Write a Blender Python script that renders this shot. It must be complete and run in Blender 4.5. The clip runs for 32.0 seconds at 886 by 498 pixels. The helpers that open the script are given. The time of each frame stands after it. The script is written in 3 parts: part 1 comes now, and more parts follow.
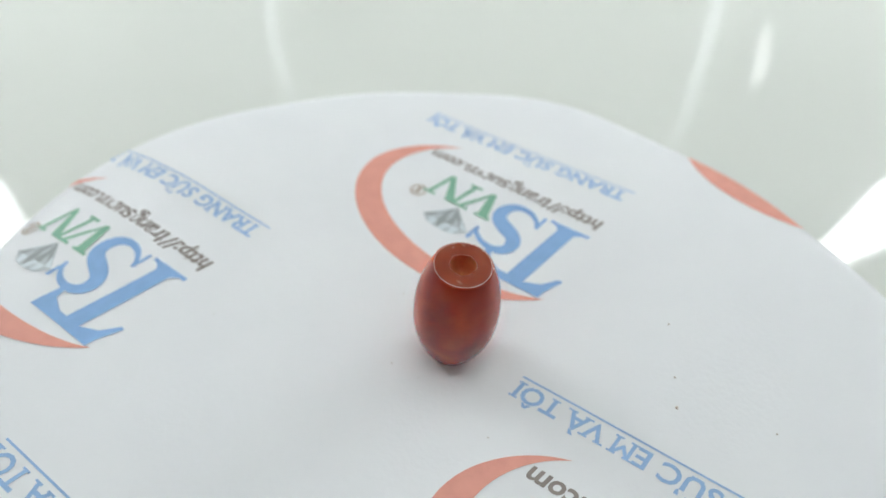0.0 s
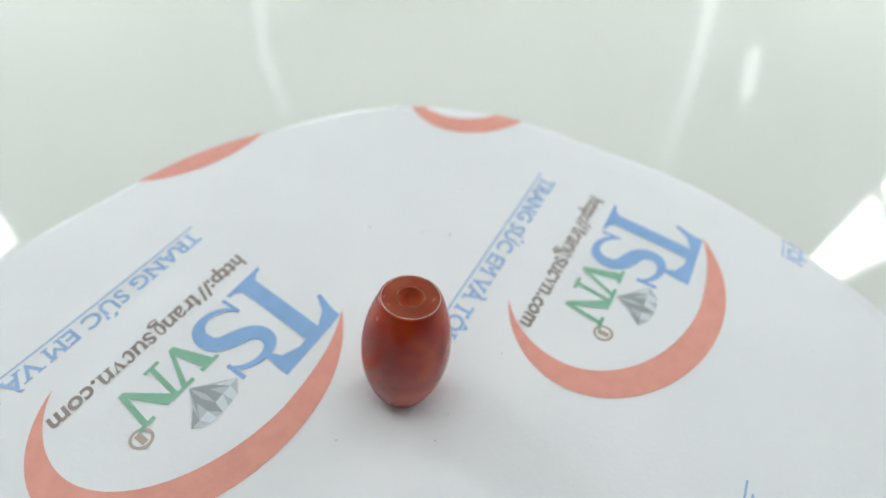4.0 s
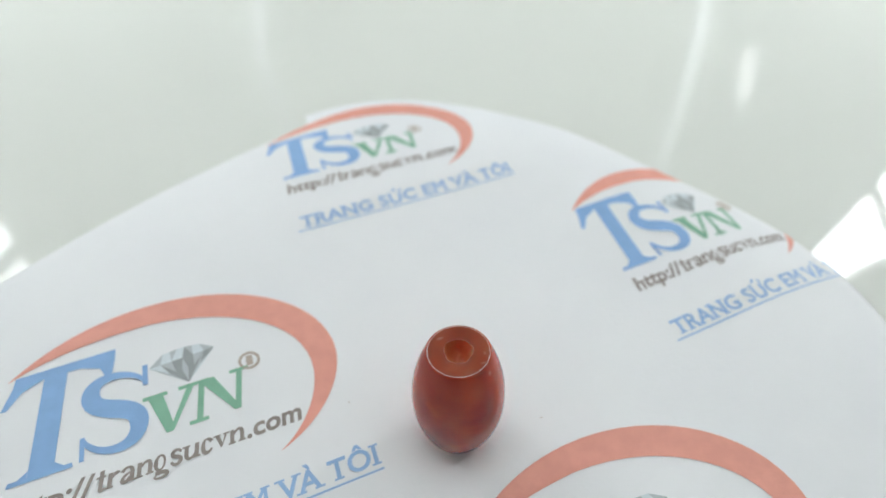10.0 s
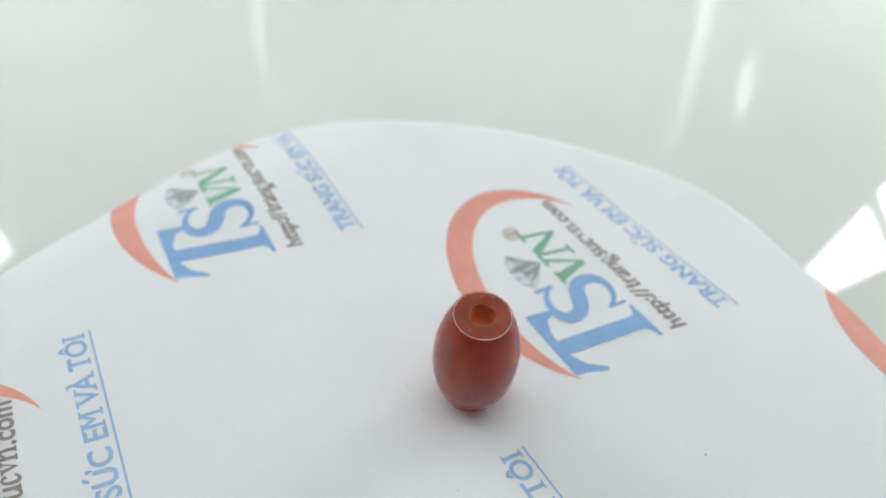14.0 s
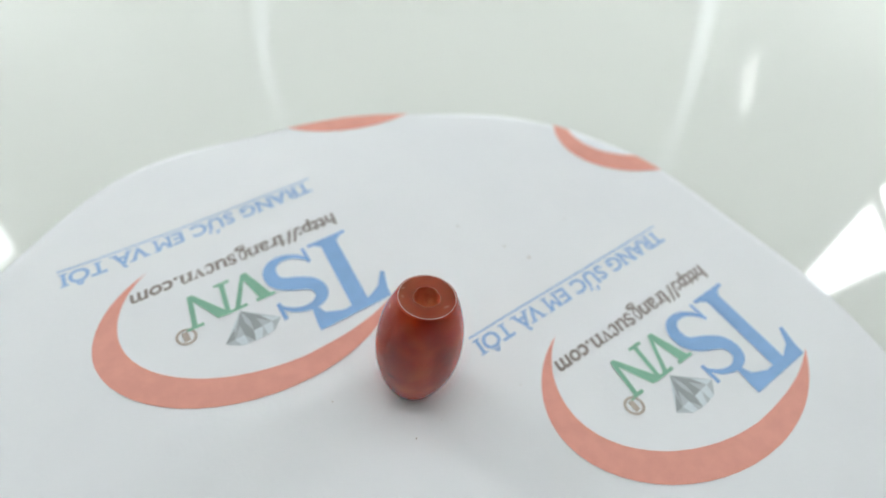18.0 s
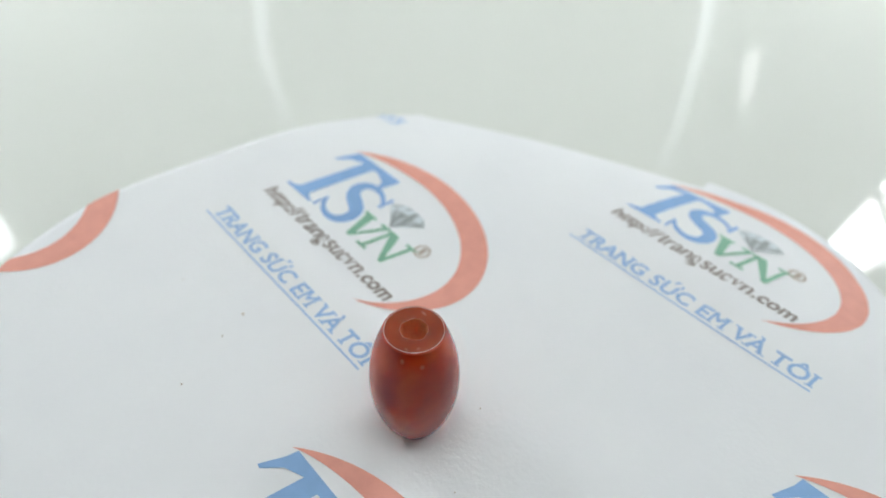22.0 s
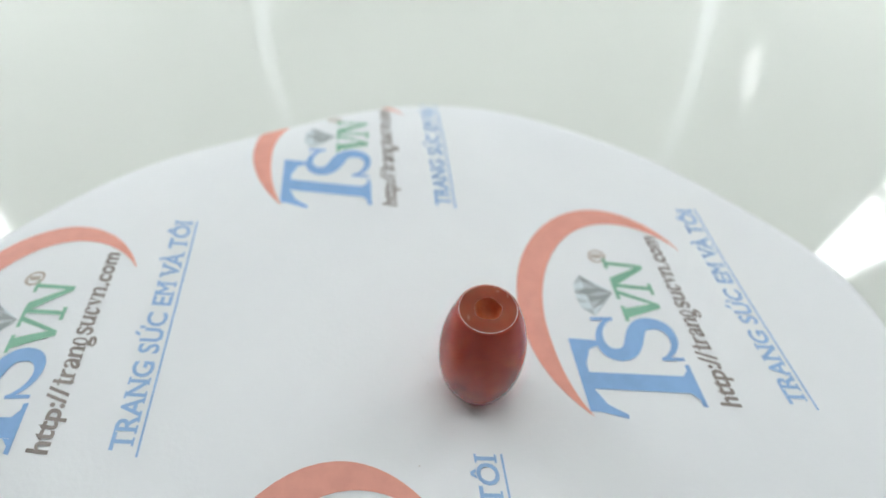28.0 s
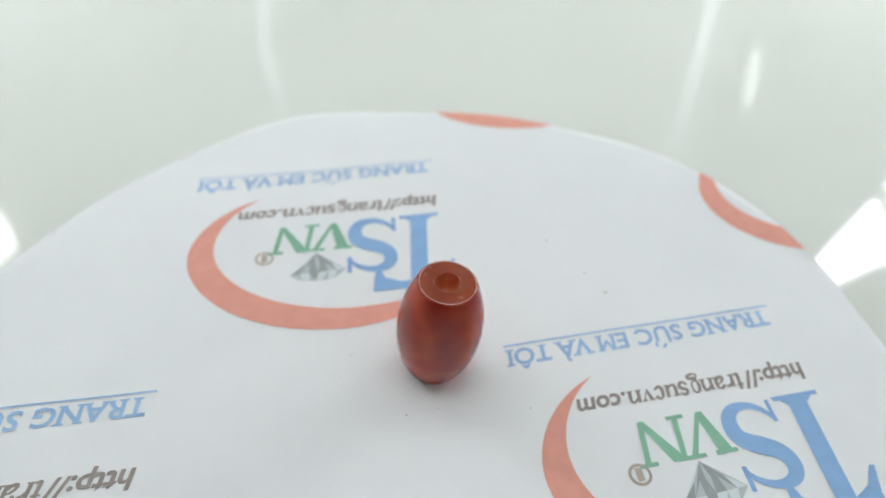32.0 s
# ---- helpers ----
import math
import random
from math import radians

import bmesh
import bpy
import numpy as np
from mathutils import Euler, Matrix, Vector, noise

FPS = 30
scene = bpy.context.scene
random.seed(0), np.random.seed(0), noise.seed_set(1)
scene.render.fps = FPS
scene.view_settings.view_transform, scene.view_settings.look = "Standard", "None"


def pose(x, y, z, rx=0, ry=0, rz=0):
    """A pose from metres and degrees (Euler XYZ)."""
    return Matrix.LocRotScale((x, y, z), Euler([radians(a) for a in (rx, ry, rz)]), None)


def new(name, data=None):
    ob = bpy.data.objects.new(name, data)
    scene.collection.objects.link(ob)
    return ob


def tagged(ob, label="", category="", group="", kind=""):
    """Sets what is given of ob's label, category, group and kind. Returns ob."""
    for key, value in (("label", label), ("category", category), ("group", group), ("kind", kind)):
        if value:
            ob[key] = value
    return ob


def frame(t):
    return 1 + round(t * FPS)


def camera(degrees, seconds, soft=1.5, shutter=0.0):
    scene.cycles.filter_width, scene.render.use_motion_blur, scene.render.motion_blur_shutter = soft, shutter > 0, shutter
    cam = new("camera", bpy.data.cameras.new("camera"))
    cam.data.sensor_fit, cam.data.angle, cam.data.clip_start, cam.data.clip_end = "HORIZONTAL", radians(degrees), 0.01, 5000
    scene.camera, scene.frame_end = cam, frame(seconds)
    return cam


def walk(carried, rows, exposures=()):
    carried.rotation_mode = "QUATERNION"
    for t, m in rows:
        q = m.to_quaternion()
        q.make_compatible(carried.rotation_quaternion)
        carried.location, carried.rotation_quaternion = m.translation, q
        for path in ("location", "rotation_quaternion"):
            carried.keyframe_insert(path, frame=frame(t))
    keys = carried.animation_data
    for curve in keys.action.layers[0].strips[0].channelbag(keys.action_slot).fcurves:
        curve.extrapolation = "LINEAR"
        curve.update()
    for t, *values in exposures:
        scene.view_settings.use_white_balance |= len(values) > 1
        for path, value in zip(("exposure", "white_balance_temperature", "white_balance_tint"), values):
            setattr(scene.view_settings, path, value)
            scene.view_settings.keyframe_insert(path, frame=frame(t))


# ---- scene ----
cam = camera(71.05, 32.0, soft=1.6)
# a hand-held phone that drifts by a degree or so: seconds, degrees
DRIFT = (
    (0.0, 43.804, -2.521, 4.104),
    (0.5, 43.828, -2.617, 4.006),
    (1.0, 43.925, -2.735, 3.884),
    (1.5, 44.152, -2.835, 3.781),
    (2.0, 44.469, -2.912, 3.701),
    (2.5, 44.837, -2.962, 3.649),
    (3.0, 45.147, -2.992, 3.618),
    (3.5, 45.291, -3.010, 3.599),
    (4.0, 45.353, -3.023, 3.587),
    (4.5, 45.415, -3.035, 3.574),
    (5.0, 45.476, -3.047, 3.562),
    (5.5, 45.538, -3.059, 3.549),
    (6.0, 45.591, -3.074, 3.534),
    (6.5, 45.627, -3.095, 3.512),
    (7.0, 45.621, -3.119, 3.487),
    (7.5, 45.551, -3.144, 3.462),
    (8.0, 45.455, -3.168, 3.437),
    (8.5, 45.371, -3.192, 3.412),
    (9.0, 45.327, -3.210, 3.393),
    (9.5, 45.346, -3.216, 3.387),
    (10.0, 45.444, -3.216, 3.387),
    (10.5, 45.633, -3.216, 3.387),
    (11.0, 45.842, -3.216, 3.387),
    (11.5, 45.999, -3.216, 3.387),
    (12.0, 46.110, -3.216, 3.387),
    (12.5, 46.181, -3.216, 3.387),
    (13.0, 46.240, -3.216, 3.387),
    (13.5, 46.312, -3.216, 3.387),
    (14.0, 46.370, -3.216, 3.387),
    (14.5, 46.390, -3.216, 3.387),
    (15.0, 46.387, -3.210, 3.393),
    (15.5, 46.380, -3.192, 3.412),
    (16.0, 46.370, -3.168, 3.437),
    (16.5, 46.360, -3.144, 3.462),
    (17.0, 46.350, -3.119, 3.487),
    (17.5, 46.340, -3.095, 3.512),
    (18.0, 46.286, -3.076, 3.532),
    (18.5, 46.147, -3.068, 3.540),
    (19.0, 45.997, -3.065, 3.543),
    (19.5, 45.912, -3.062, 3.546),
    (20.0, 45.846, -3.059, 3.549),
    (20.5, 45.755, -3.056, 3.553),
    (21.0, 45.676, -3.053, 3.556),
    (21.5, 45.650, -3.050, 3.559),
    (22.0, 45.637, -3.047, 3.562),
    (22.5, 45.598, -3.044, 3.565),
    (23.0, 45.558, -3.041, 3.568),
    (23.5, 45.545, -3.038, 3.571),
    (24.0, 45.545, -3.033, 3.576),
    (24.5, 45.544, -3.026, 3.584),
    (25.0, 45.535, -3.016, 3.593),
    (25.5, 45.509, -3.007, 3.603),
    (26.0, 45.473, -2.998, 3.612),
    (26.5, 45.438, -2.989, 3.621),
    (27.0, 45.403, -2.980, 3.631),
    (27.5, 45.368, -2.971, 3.640),
    (28.0, 45.341, -2.962, 3.649),
    (28.5, 45.332, -2.953, 3.659),
    (29.0, 45.364, -2.944, 3.668),
    (29.5, 45.461, -2.935, 3.678),
    (30.0, 45.565, -2.928, 3.685),
    (30.5, 45.617, -2.926, 3.687),
    (31.0, 45.637, -2.926, 3.687),
    (31.5, 45.643, -2.926, 3.687),
    (32.0, 45.643, -2.926, 3.687),
)
walk(cam, [(t, pose(-0.00050, -0.04302, 0.06696, rx, ry, rz)) for t, rx, ry, rz in DRIFT])
# a small phone lens close to its subject: the bead is sharp, the far side of the tent is not
cam.data.dof.use_dof, cam.data.dof.focus_distance, cam.data.dof.aperture_fstop = True, 0.0665, 18.0

# ---- world, light and exposure ----
world = bpy.data.worlds.new("world")
world.use_nodes = True
world.node_tree.nodes["Background"].inputs["Color"].default_value = (0.9, 0.95, 1.0, 1)
# bright backdrop that shows through the added slits in the back
world.node_tree.nodes["Background"].inputs["Strength"].default_value = 1.9
scene.world = world
scene.view_settings.exposure = 0.0

LED_POWER = 16.0        # glow of the LED modules on the right wall
LEFT_POWER = 8.6        # the bar on the left wall is dimmer
CEILING_POWER = 12.5    # glow of the LED strips under the roof

MM = 0.001


# ---- materials ----
def nodes_of(name):
    m = bpy.data.materials.new(name)
    m.use_nodes = True
    return m, m.node_tree.nodes, m.node_tree.links, m.node_tree.nodes["Principled BSDF"]


def mottled(name, low, high, size=40.0, rough=0.5, rough_var=0.1, bump=0.0, bump_size=900.0, spec=0.5, metal=0.0):
    """Two scales of variation: broad tone patches, and fine grain in gloss and relief."""
    m, n, l, p = nodes_of(name)
    tc = n.new("ShaderNodeTexCoord")
    broad = n.new("ShaderNodeTexNoise")
    broad.inputs["Scale"].default_value, broad.inputs["Detail"].default_value = size, 4.0
    fine = n.new("ShaderNodeTexNoise")
    fine.inputs["Scale"].default_value, fine.inputs["Detail"].default_value = bump_size, 3.0
    ramp = n.new("ShaderNodeValToRGB")
    ramp.color_ramp.elements[0].position, ramp.color_ramp.elements[1].position = 0.35, 0.65
    ramp.color_ramp.elements[0].color, ramp.color_ramp.elements[1].color = (*low, 1), (*high, 1)
    l.new(tc.outputs["Object"], broad.inputs["Vector"])
    l.new(tc.outputs["Object"], fine.inputs["Vector"])
    l.new(broad.outputs["Fac"], ramp.inputs["Fac"])
    l.new(ramp.outputs["Color"], p.inputs["Base Color"])
    mr = n.new("ShaderNodeMapRange")
    mr.inputs["To Min"].default_value, mr.inputs["To Max"].default_value = rough - rough_var, rough + rough_var
    l.new(fine.outputs["Fac"], mr.inputs["Value"])
    l.new(mr.outputs["Result"], p.inputs["Roughness"])
    p.inputs["Specular IOR Level"].default_value = spec
    p.inputs["Metallic"].default_value = metal
    if bump:
        b = n.new("ShaderNodeBump")
        b.inputs["Strength"].default_value, b.inputs["Distance"].default_value = bump, 0.0002
        l.new(fine.outputs["Fac"], b.inputs["Height"])
        l.new(b.outputs["Normal"], p.inputs["Normal"])
    return m


def glowing(name, colour, strength):
    m, n, l, p = nodes_of(name)
    p.inputs["Base Color"].default_value = (0.8, 0.8, 0.8, 1)
    p.inputs["Emission Color"].default_value = (*colour, 1)
    p.inputs["Emission Strength"].default_value = strength
    return m


def ink(name, colour):
    """Printer's ink on paper: faint streaks and a grain of bare paper."""
    low = tuple(c * 0.965 for c in colour)
    high = tuple(min(1.0, c * 1.02 + 0.008) for c in colour)
    return mottled(name, low, high, size=500.0, rough=0.6, rough_var=0.1, bump=0.1, bump_size=3000.0, spec=0.3)


def on_bead(radius, degrees, height):
    """A place in the bead, from mm and degrees round its axis."""
    a = radians(degrees)
    return (0.001 * radius * math.cos(a), 0.001 * radius * math.sin(a), 0.001 * height)


def carnelian(name, low, middle, high, rough):
    """Translucent red-brown stone: clouds, faint bands, small pits and pale flakes."""
    m, n, l, p = nodes_of(name)
    tc = n.new("ShaderNodeTexCoord")
    cloud = n.new("ShaderNodeTexNoise")
    cloud.inputs["Scale"].default_value, cloud.inputs["Detail"].default_value = 160.0, 3.0
    cloud.inputs["Distortion"].default_value = 0.6
    band = n.new("ShaderNodeTexWave")
    band.inputs["Scale"].default_value, band.inputs["Distortion"].default_value = 60.0, 6.0
    band.inputs["Detail Scale"].default_value = 1.5
    mix = n.new("ShaderNodeMix")
    mix.inputs["Factor"].default_value = 0.2
    ramp = n.new("ShaderNodeValToRGB")
    e = ramp.color_ramp.elements
    e[0].position, e[0].color = 0.25, (*low, 1)
    e[1].position, e[1].color = 0.75, (*high, 1)
    mid = e.new(0.5)
    mid.color = (*middle, 1)
    l.new(tc.outputs["Object"], cloud.inputs["Vector"])
    l.new(tc.outputs["Object"], band.inputs["Vector"])
    l.new(cloud.outputs["Fac"], mix.inputs["A"])
    l.new(band.outputs["Fac"], mix.inputs["B"])
    l.new(mix.outputs["Result"], ramp.inputs["Fac"])
    ragged = n.new("ShaderNodeTexNoise")
    ragged.inputs["Scale"].default_value, ragged.inputs["Detail"].default_value = 700.0, 4.0
    l.new(tc.outputs["Object"], ragged.inputs["Vector"])
    colour = ramp.outputs["Color"]

    def zone(place, radii, stops, tint, rough):
        """Blends a tint in, by the distance from a place in radii."""
        nonlocal colour
        off = n.new("ShaderNodeVectorMath")
        off.operation = "SUBTRACT"
        off.inputs[1].default_value = place
        size = n.new("ShaderNodeVectorMath")
        size.operation = "DIVIDE"
        size.inputs[1].default_value = tuple(0.001 * r for r in radii)
        far = n.new("ShaderNodeVectorMath")
        far.operation = "LENGTH"
        warp = n.new("ShaderNodeMath")
        warp.operation = "MULTIPLY_ADD"
        warp.inputs[1].default_value = rough
        cr = n.new("ShaderNodeValToRGB")
        for k, (at, value) in enumerate(stops):
            q = cr.color_ramp.elements[k] if k < 2 else cr.color_ramp.elements.new(at)
            q.position, q.color = at, (value, value, value, 1)
        over = n.new("ShaderNodeMix")
        over.data_type = "RGBA"
        over.inputs["B"].default_value = (*tint, 1)
        l.new(tc.outputs["Object"], off.inputs[0])
        l.new(off.outputs["Vector"], size.inputs[0])
        l.new(size.outputs["Vector"], far.inputs[0])
        l.new(ragged.outputs["Fac"], warp.inputs[0])
        l.new(far.outputs["Value"], warp.inputs[2])
        l.new(warp.outputs["Value"], cr.inputs["Fac"])
        l.new(cr.outputs["Color"], over.inputs["Factor"])
        l.new(colour, over.inputs["A"])
        colour = over.outputs["Result"]

    zone(on_bead(5.1, 21, 6.6), (1.0, 1.0, 0.35), ((0.3, 0.6), (1.0, 0.0)), (0.05, 0.012, 0.008), 0.3)
    zone(on_bead(4.6, -145, 3.0), (0.2, 0.2, 0.16), ((0.5, 0.95), (1.0, 0.0)), (0.02, 0.008, 0.006), 0.2)
    for place, radii in ((on_bead(3.75, -55, 15.2), (0.5, 0.5, 0.7)), (on_bead(2.9, -52, 16.2), (0.7, 0.3, 0.4)), (on_bead(3.9, -24, 14.7), (0.6, 0.6, 0.6)),
                         (on_bead(2.7, -27, 16.2), (0.4, 0.6, 0.5)), (on_bead(2.5, 118, 16.2), (1.0, 0.45, 0.5))):
        zone(place, radii, ((0.4, 0.55), (1.0, 0.0)), (0.62, 0.30, 0.21), 0.9)
    l.new(colour, p.inputs["Base Color"])
    p.inputs["Roughness"].default_value = rough
    p.inputs["IOR"].default_value = 1.52
    p.inputs["Specular IOR Level"].default_value = 0.5
    p.inputs["Subsurface Weight"].default_value = 0.5
    p.inputs["Subsurface Radius"].default_value = (1.0, 0.13, 0.05)
    p.inputs["Subsurface Scale"].default_value = 0.0024
    return m


PAPER = mottled("paper", (0.835, 0.85, 0.87), (0.855, 0.87, 0.885), size=60.0, rough=0.7, bump=0.15, bump_size=1500.0, spec=0.3)
PLATE = mottled("white_acrylic", (0.735, 0.76, 0.715), (0.75, 0.775, 0.73), size=8.0, rough=0.018, rough_var=0.006, spec=0.5)
FABRIC = mottled("white_fabric", (0.76, 0.78, 0.735), (0.79, 0.805, 0.765), size=12.0, rough=0.85, bump=0.3, bump_size=1800.0, spec=0.2)
SIDE_FABRIC = mottled("side_fabric", (0.79, 0.80, 0.79), (0.82, 0.83, 0.825), size=12.0, rough=0.85, bump=0.3, bump_size=1800.0, spec=0.2)
FRONT_DARK = mottled("front_dark", (0.09, 0.09, 0.095), (0.13, 0.13, 0.135), size=12.0, rough=0.9, bump=0.3, bump_size=1800.0, spec=0.2)
PLASTIC = mottled("white_plastic", (0.68, 0.68, 0.68), (0.74, 0.74, 0.74), size=50.0, rough=0.4)
METAL = mottled("brushed_metal", (0.5, 0.5, 0.5), (0.6, 0.6, 0.6), size=80.0, rough=0.35, metal=1.0)
BLUE = ink("blue_ink", (0.27, 0.46, 0.75))
TEXT_BLUE = ink("text_blue_ink", (0.33, 0.51, 0.76))
GREEN = ink("green_ink", (0.25, 0.50, 0.36))
RED = ink("coral_ink", (0.81, 0.375, 0.30))
BROWN = ink("brown_ink", (0.31, 0.27, 0.25))
RING_INK = ink("ring_ink", (0.50, 0.43, 0.37))
GEM_DARK = ink("gem_dark_ink", (0.34, 0.37, 0.38))
GEM_MID = ink("gem_mid_ink", (0.50, 0.55, 0.57))
GEM_LIGHT = ink("gem_light_ink", (0.68, 0.75, 0.78))
SPECK = mottled("lint", (0.42, 0.36, 0.30), (0.6, 0.52, 0.46), size=900.0, rough=0.9)
STONE = carnelian("carnelian", (0.25, 0.011, 0.002), (0.40, 0.024, 0.004), (0.56, 0.058, 0.010), 0.025)
# ground edge, pale because the rim's highlight is put into its colour too
EDGE = mottled("ground_edge_glint", (0.68, 0.42, 0.35), (0.90, 0.78, 0.74), size=900.0, rough=0.16, rough_var=0.08)
# paler copy of the stone: the end's whitish reflection is in its colour
FACE = carnelian("polished_face_sheen", (0.24, 0.030, 0.010), (0.31, 0.050, 0.019), (0.40, 0.085, 0.035), 0.08)
MOUTH = mottled("ground_mouth", (0.40, 0.09, 0.05), (0.56, 0.22, 0.15), size=1200.0, rough=0.15, rough_var=0.08)
# ground stone, coloured brighter for the light that shines through the bead
BORE = mottled("ground_stone_lit", (0.56, 0.11, 0.042), (0.68, 0.18, 0.085), size=700.0, rough=0.45, rough_var=0.15, bump=0.4, bump_size=2500.0)
for_bore = BORE.node_tree.nodes["Principled BSDF"]
for_bore.inputs["Subsurface Weight"].default_value = 0.8
for_bore.inputs["Subsurface Radius"].default_value = (1.0, 0.25, 0.1)
for_bore.inputs["Subsurface Scale"].default_value = 0.004
LED_GLOW = glowing("led_glow", (0.97, 1.0, 1.015), LED_POWER)
LEFT_GLOW = glowing("left_glow", (0.97, 1.0, 1.015), LEFT_POWER)
PILOT_GLOW = glowing("pilot_glow", (1.0, 1.0, 1.0), 2.0)
CEILING_GLOW = glowing("ceiling_glow", (0.97, 1.0, 1.015), CEILING_POWER)


# ---- building helpers ----
def finish(name, bm, material, smooth=False):
    me = bpy.data.meshes.new(name)
    bm.normal_update()
    bm.to_mesh(me)
    bm.free()
    me.materials.append(material)
    if smooth:
        me.polygons.foreach_set("use_smooth", [True] * len(me.polygons))
    return new(name, me)


def part(name, bm, material, parent, label="", smooth=False):
    ob = finish(name, bm, material, smooth)
    ob.parent = parent
    return tagged(ob, label)


def box(bm, x0, x1, y0, y1, z0, z1, bevel=0.0):
    m = Matrix.LocRotScale(((x0 + x1) / 2, (y0 + y1) / 2, (z0 + z1) / 2), None, (x1 - x0, y1 - y0, z1 - z0))
    made = bmesh.ops.create_cube(bm, size=1.0, matrix=m)
    if bevel:
        edges = list({e for v in made["verts"] for e in v.link_edges})
        bmesh.ops.bevel(bm, geom=edges, offset=bevel, segments=2, profile=0.5, affect="EDGES")
    return bm


def lathe(bm, profile, steps=96, wobble=None):
    """Turns a profile of (radius, height) round z. wobble(k, angle) scales a ring's radius."""
    rings = []
    for k, (r, z) in enumerate(profile):
        ring = []
        for s in range(steps):
            a = 2 * math.pi * s / steps
            q = r * (wobble(k, a) if wobble else 1.0)
            ring.append(bm.verts.new((q * math.cos(a), q * math.sin(a), z)))
        rings.append(ring)
    for low, high in zip(rings, rings[1:]):
        for s in range(steps):
            bm.faces.new((low[s], low[(s + 1) % steps], high[(s + 1) % steps], high[s]))
    return rings


# ---- the light tent ----
HALF, BACK, FRONT, ROOF, DECK = 0.215, 0.465, -0.30, 0.44, -0.004
TENT = Matrix.Rotation(radians(-2.4), 4, "Z")


def panel(name, material, label, *extent, category="wall"):
    ob = finish(name, box(bmesh.new(), *extent), material)
    ob.matrix_world = TENT
    return tagged(ob, label, category, kind="structure")


panel("floor", PLATE, "glossy white acrylic base board of the light tent", -HALF - 0.02, HALF + 0.02, FRONT, BACK + 0.02, DECK - 0.006, DECK, category="floor")
panel("wall_left", SIDE_FABRIC, "white fabric side of the light tent", -HALF - 0.004, -HALF, FRONT, BACK + 0.004, DECK, ROOF)
panel("wall_right", SIDE_FABRIC, "white fabric side of the light tent", HALF, HALF + 0.004, FRONT, BACK + 0.004, DECK, ROOF)
# added dark panel: stands in for the dim room at the tent's open front
panel("wall_front", FRONT_DARK, "added dark panel standing in for the dim open front", -HALF - 0.004, HALF + 0.004, FRONT - 0.004, FRONT, DECK, ROOF)
panel("ceiling", SIDE_FABRIC, "white fabric roof of the light tent", -HALF - 0.004, HALF + 0.004, FRONT - 0.004, BACK + 0.004, ROOF, ROOF + 0.004, category="ceiling")


def back_panel(name, left, right):
    """An upright cloth of the back, hung between two edges given as functions of the height: they bow a little."""
    bm = bmesh.new()
    steps = 24
    levels = [DECK + (ROOF - DECK) * k / steps for k in range(steps + 1)]
    near = [(bm.verts.new((left(z), BACK, z)), bm.verts.new((right(z), BACK, z))) for z in levels]
    far = [(bm.verts.new((left(z), BACK + 0.004, z)), bm.verts.new((right(z), BACK + 0.004, z))) for z in levels]
    for (a, b), (c, d), (e, f), (g, h) in zip(near, near[1:], far, far[1:]):
        for quad in ((a, b, d, c), (f, e, g, h), (e, a, c, g), (b, f, h, d)):
            bm.faces.new(quad)
    bm.faces.new((near[0][1], near[0][0], far[0][0], far[0][1]))
    bm.faces.new((near[-1][0], near[-1][1], far[-1][1], far[-1][0]))
    bmesh.ops.recalc_face_normals(bm, faces=bm.faces)
    ob = finish(name, bm, FABRIC)
    ob.matrix_world = TENT
    tagged(ob, "white fabric back of the light tent", "wall", kind="structure")


# the back hangs between two narrow slits, added for the board's bright streaks
def slit_left(z):
    return -0.2010 + 0.0000105 * min(100.0, abs(z - 0.193) * 1000) ** 1.62


def slit_right(z):
    return 0.1820 - 0.0000045 * min(140.0, max(0.0, 0.235 - z) * 1000) ** 1.62


back_panel("wall_back", lambda z: slit_left(z) + 0.0055, lambda z: slit_right(z) - 0.005)
back_panel("wall_back_left", lambda z: -HALF, lambda z: slit_left(z) - 0.0055)
back_panel("wall_back_right", lambda z: slit_right(z) + 0.005, lambda z: HALF)


def led_bar(x, y, width, modules, glow=None, taper=1.0, lean=0):
    """A slim upright LED bar on a side wall: a metal rail with separate glowing modules."""
    side = 1 if x > 0 else -1
    lamp = new("led_lamp")
    lamp.matrix_world = TENT @ pose(x, y, DECK, lean)
    tagged(lamp, "slim upright LED bar with glowing white modules on a tent wall", "lamp", "LED bars of the tent")
    hi = modules[-1][1] - DECK
    part("rail", box(bmesh.new(), *sorted((-side * 0.003, 0.0)), -width / 2, width / 2, 0.0, hi + 0.004, 0.0008), PLASTIC, lamp)
    for z0, z1 in modules:
        bm = box(bmesh.new(), *sorted((-side * 0.006, -side * 0.0032)), -width / 2 + 0.001, width / 2 - 0.001, z0 - DECK, z1 - DECK, 0.0008)
        if taper < 1 and z1 == modules[-1][1]:
            for v in bm.verts:
                f = (v.co.z - z0 + DECK) / (z1 - z0)
                v.co.y = width / 2 - (width / 2 - v.co.y) * (1 - (1 - taper) * f)
        part("diffuser", bm, glow or LED_GLOW, lamp, "bright white diffuser")


led_bar(HALF, 0.1905, 0.037, [(0.03, 0.117), (0.129, 0.191)], taper=0.5, lean=-10.6)
# lowest module here is added, out of view, to brighten the left side
led_bar(-HALF, 0.130, 0.036, [(0.02, 0.100), (0.112, 0.1385), (0.151, 0.26)], glow=LEFT_GLOW)

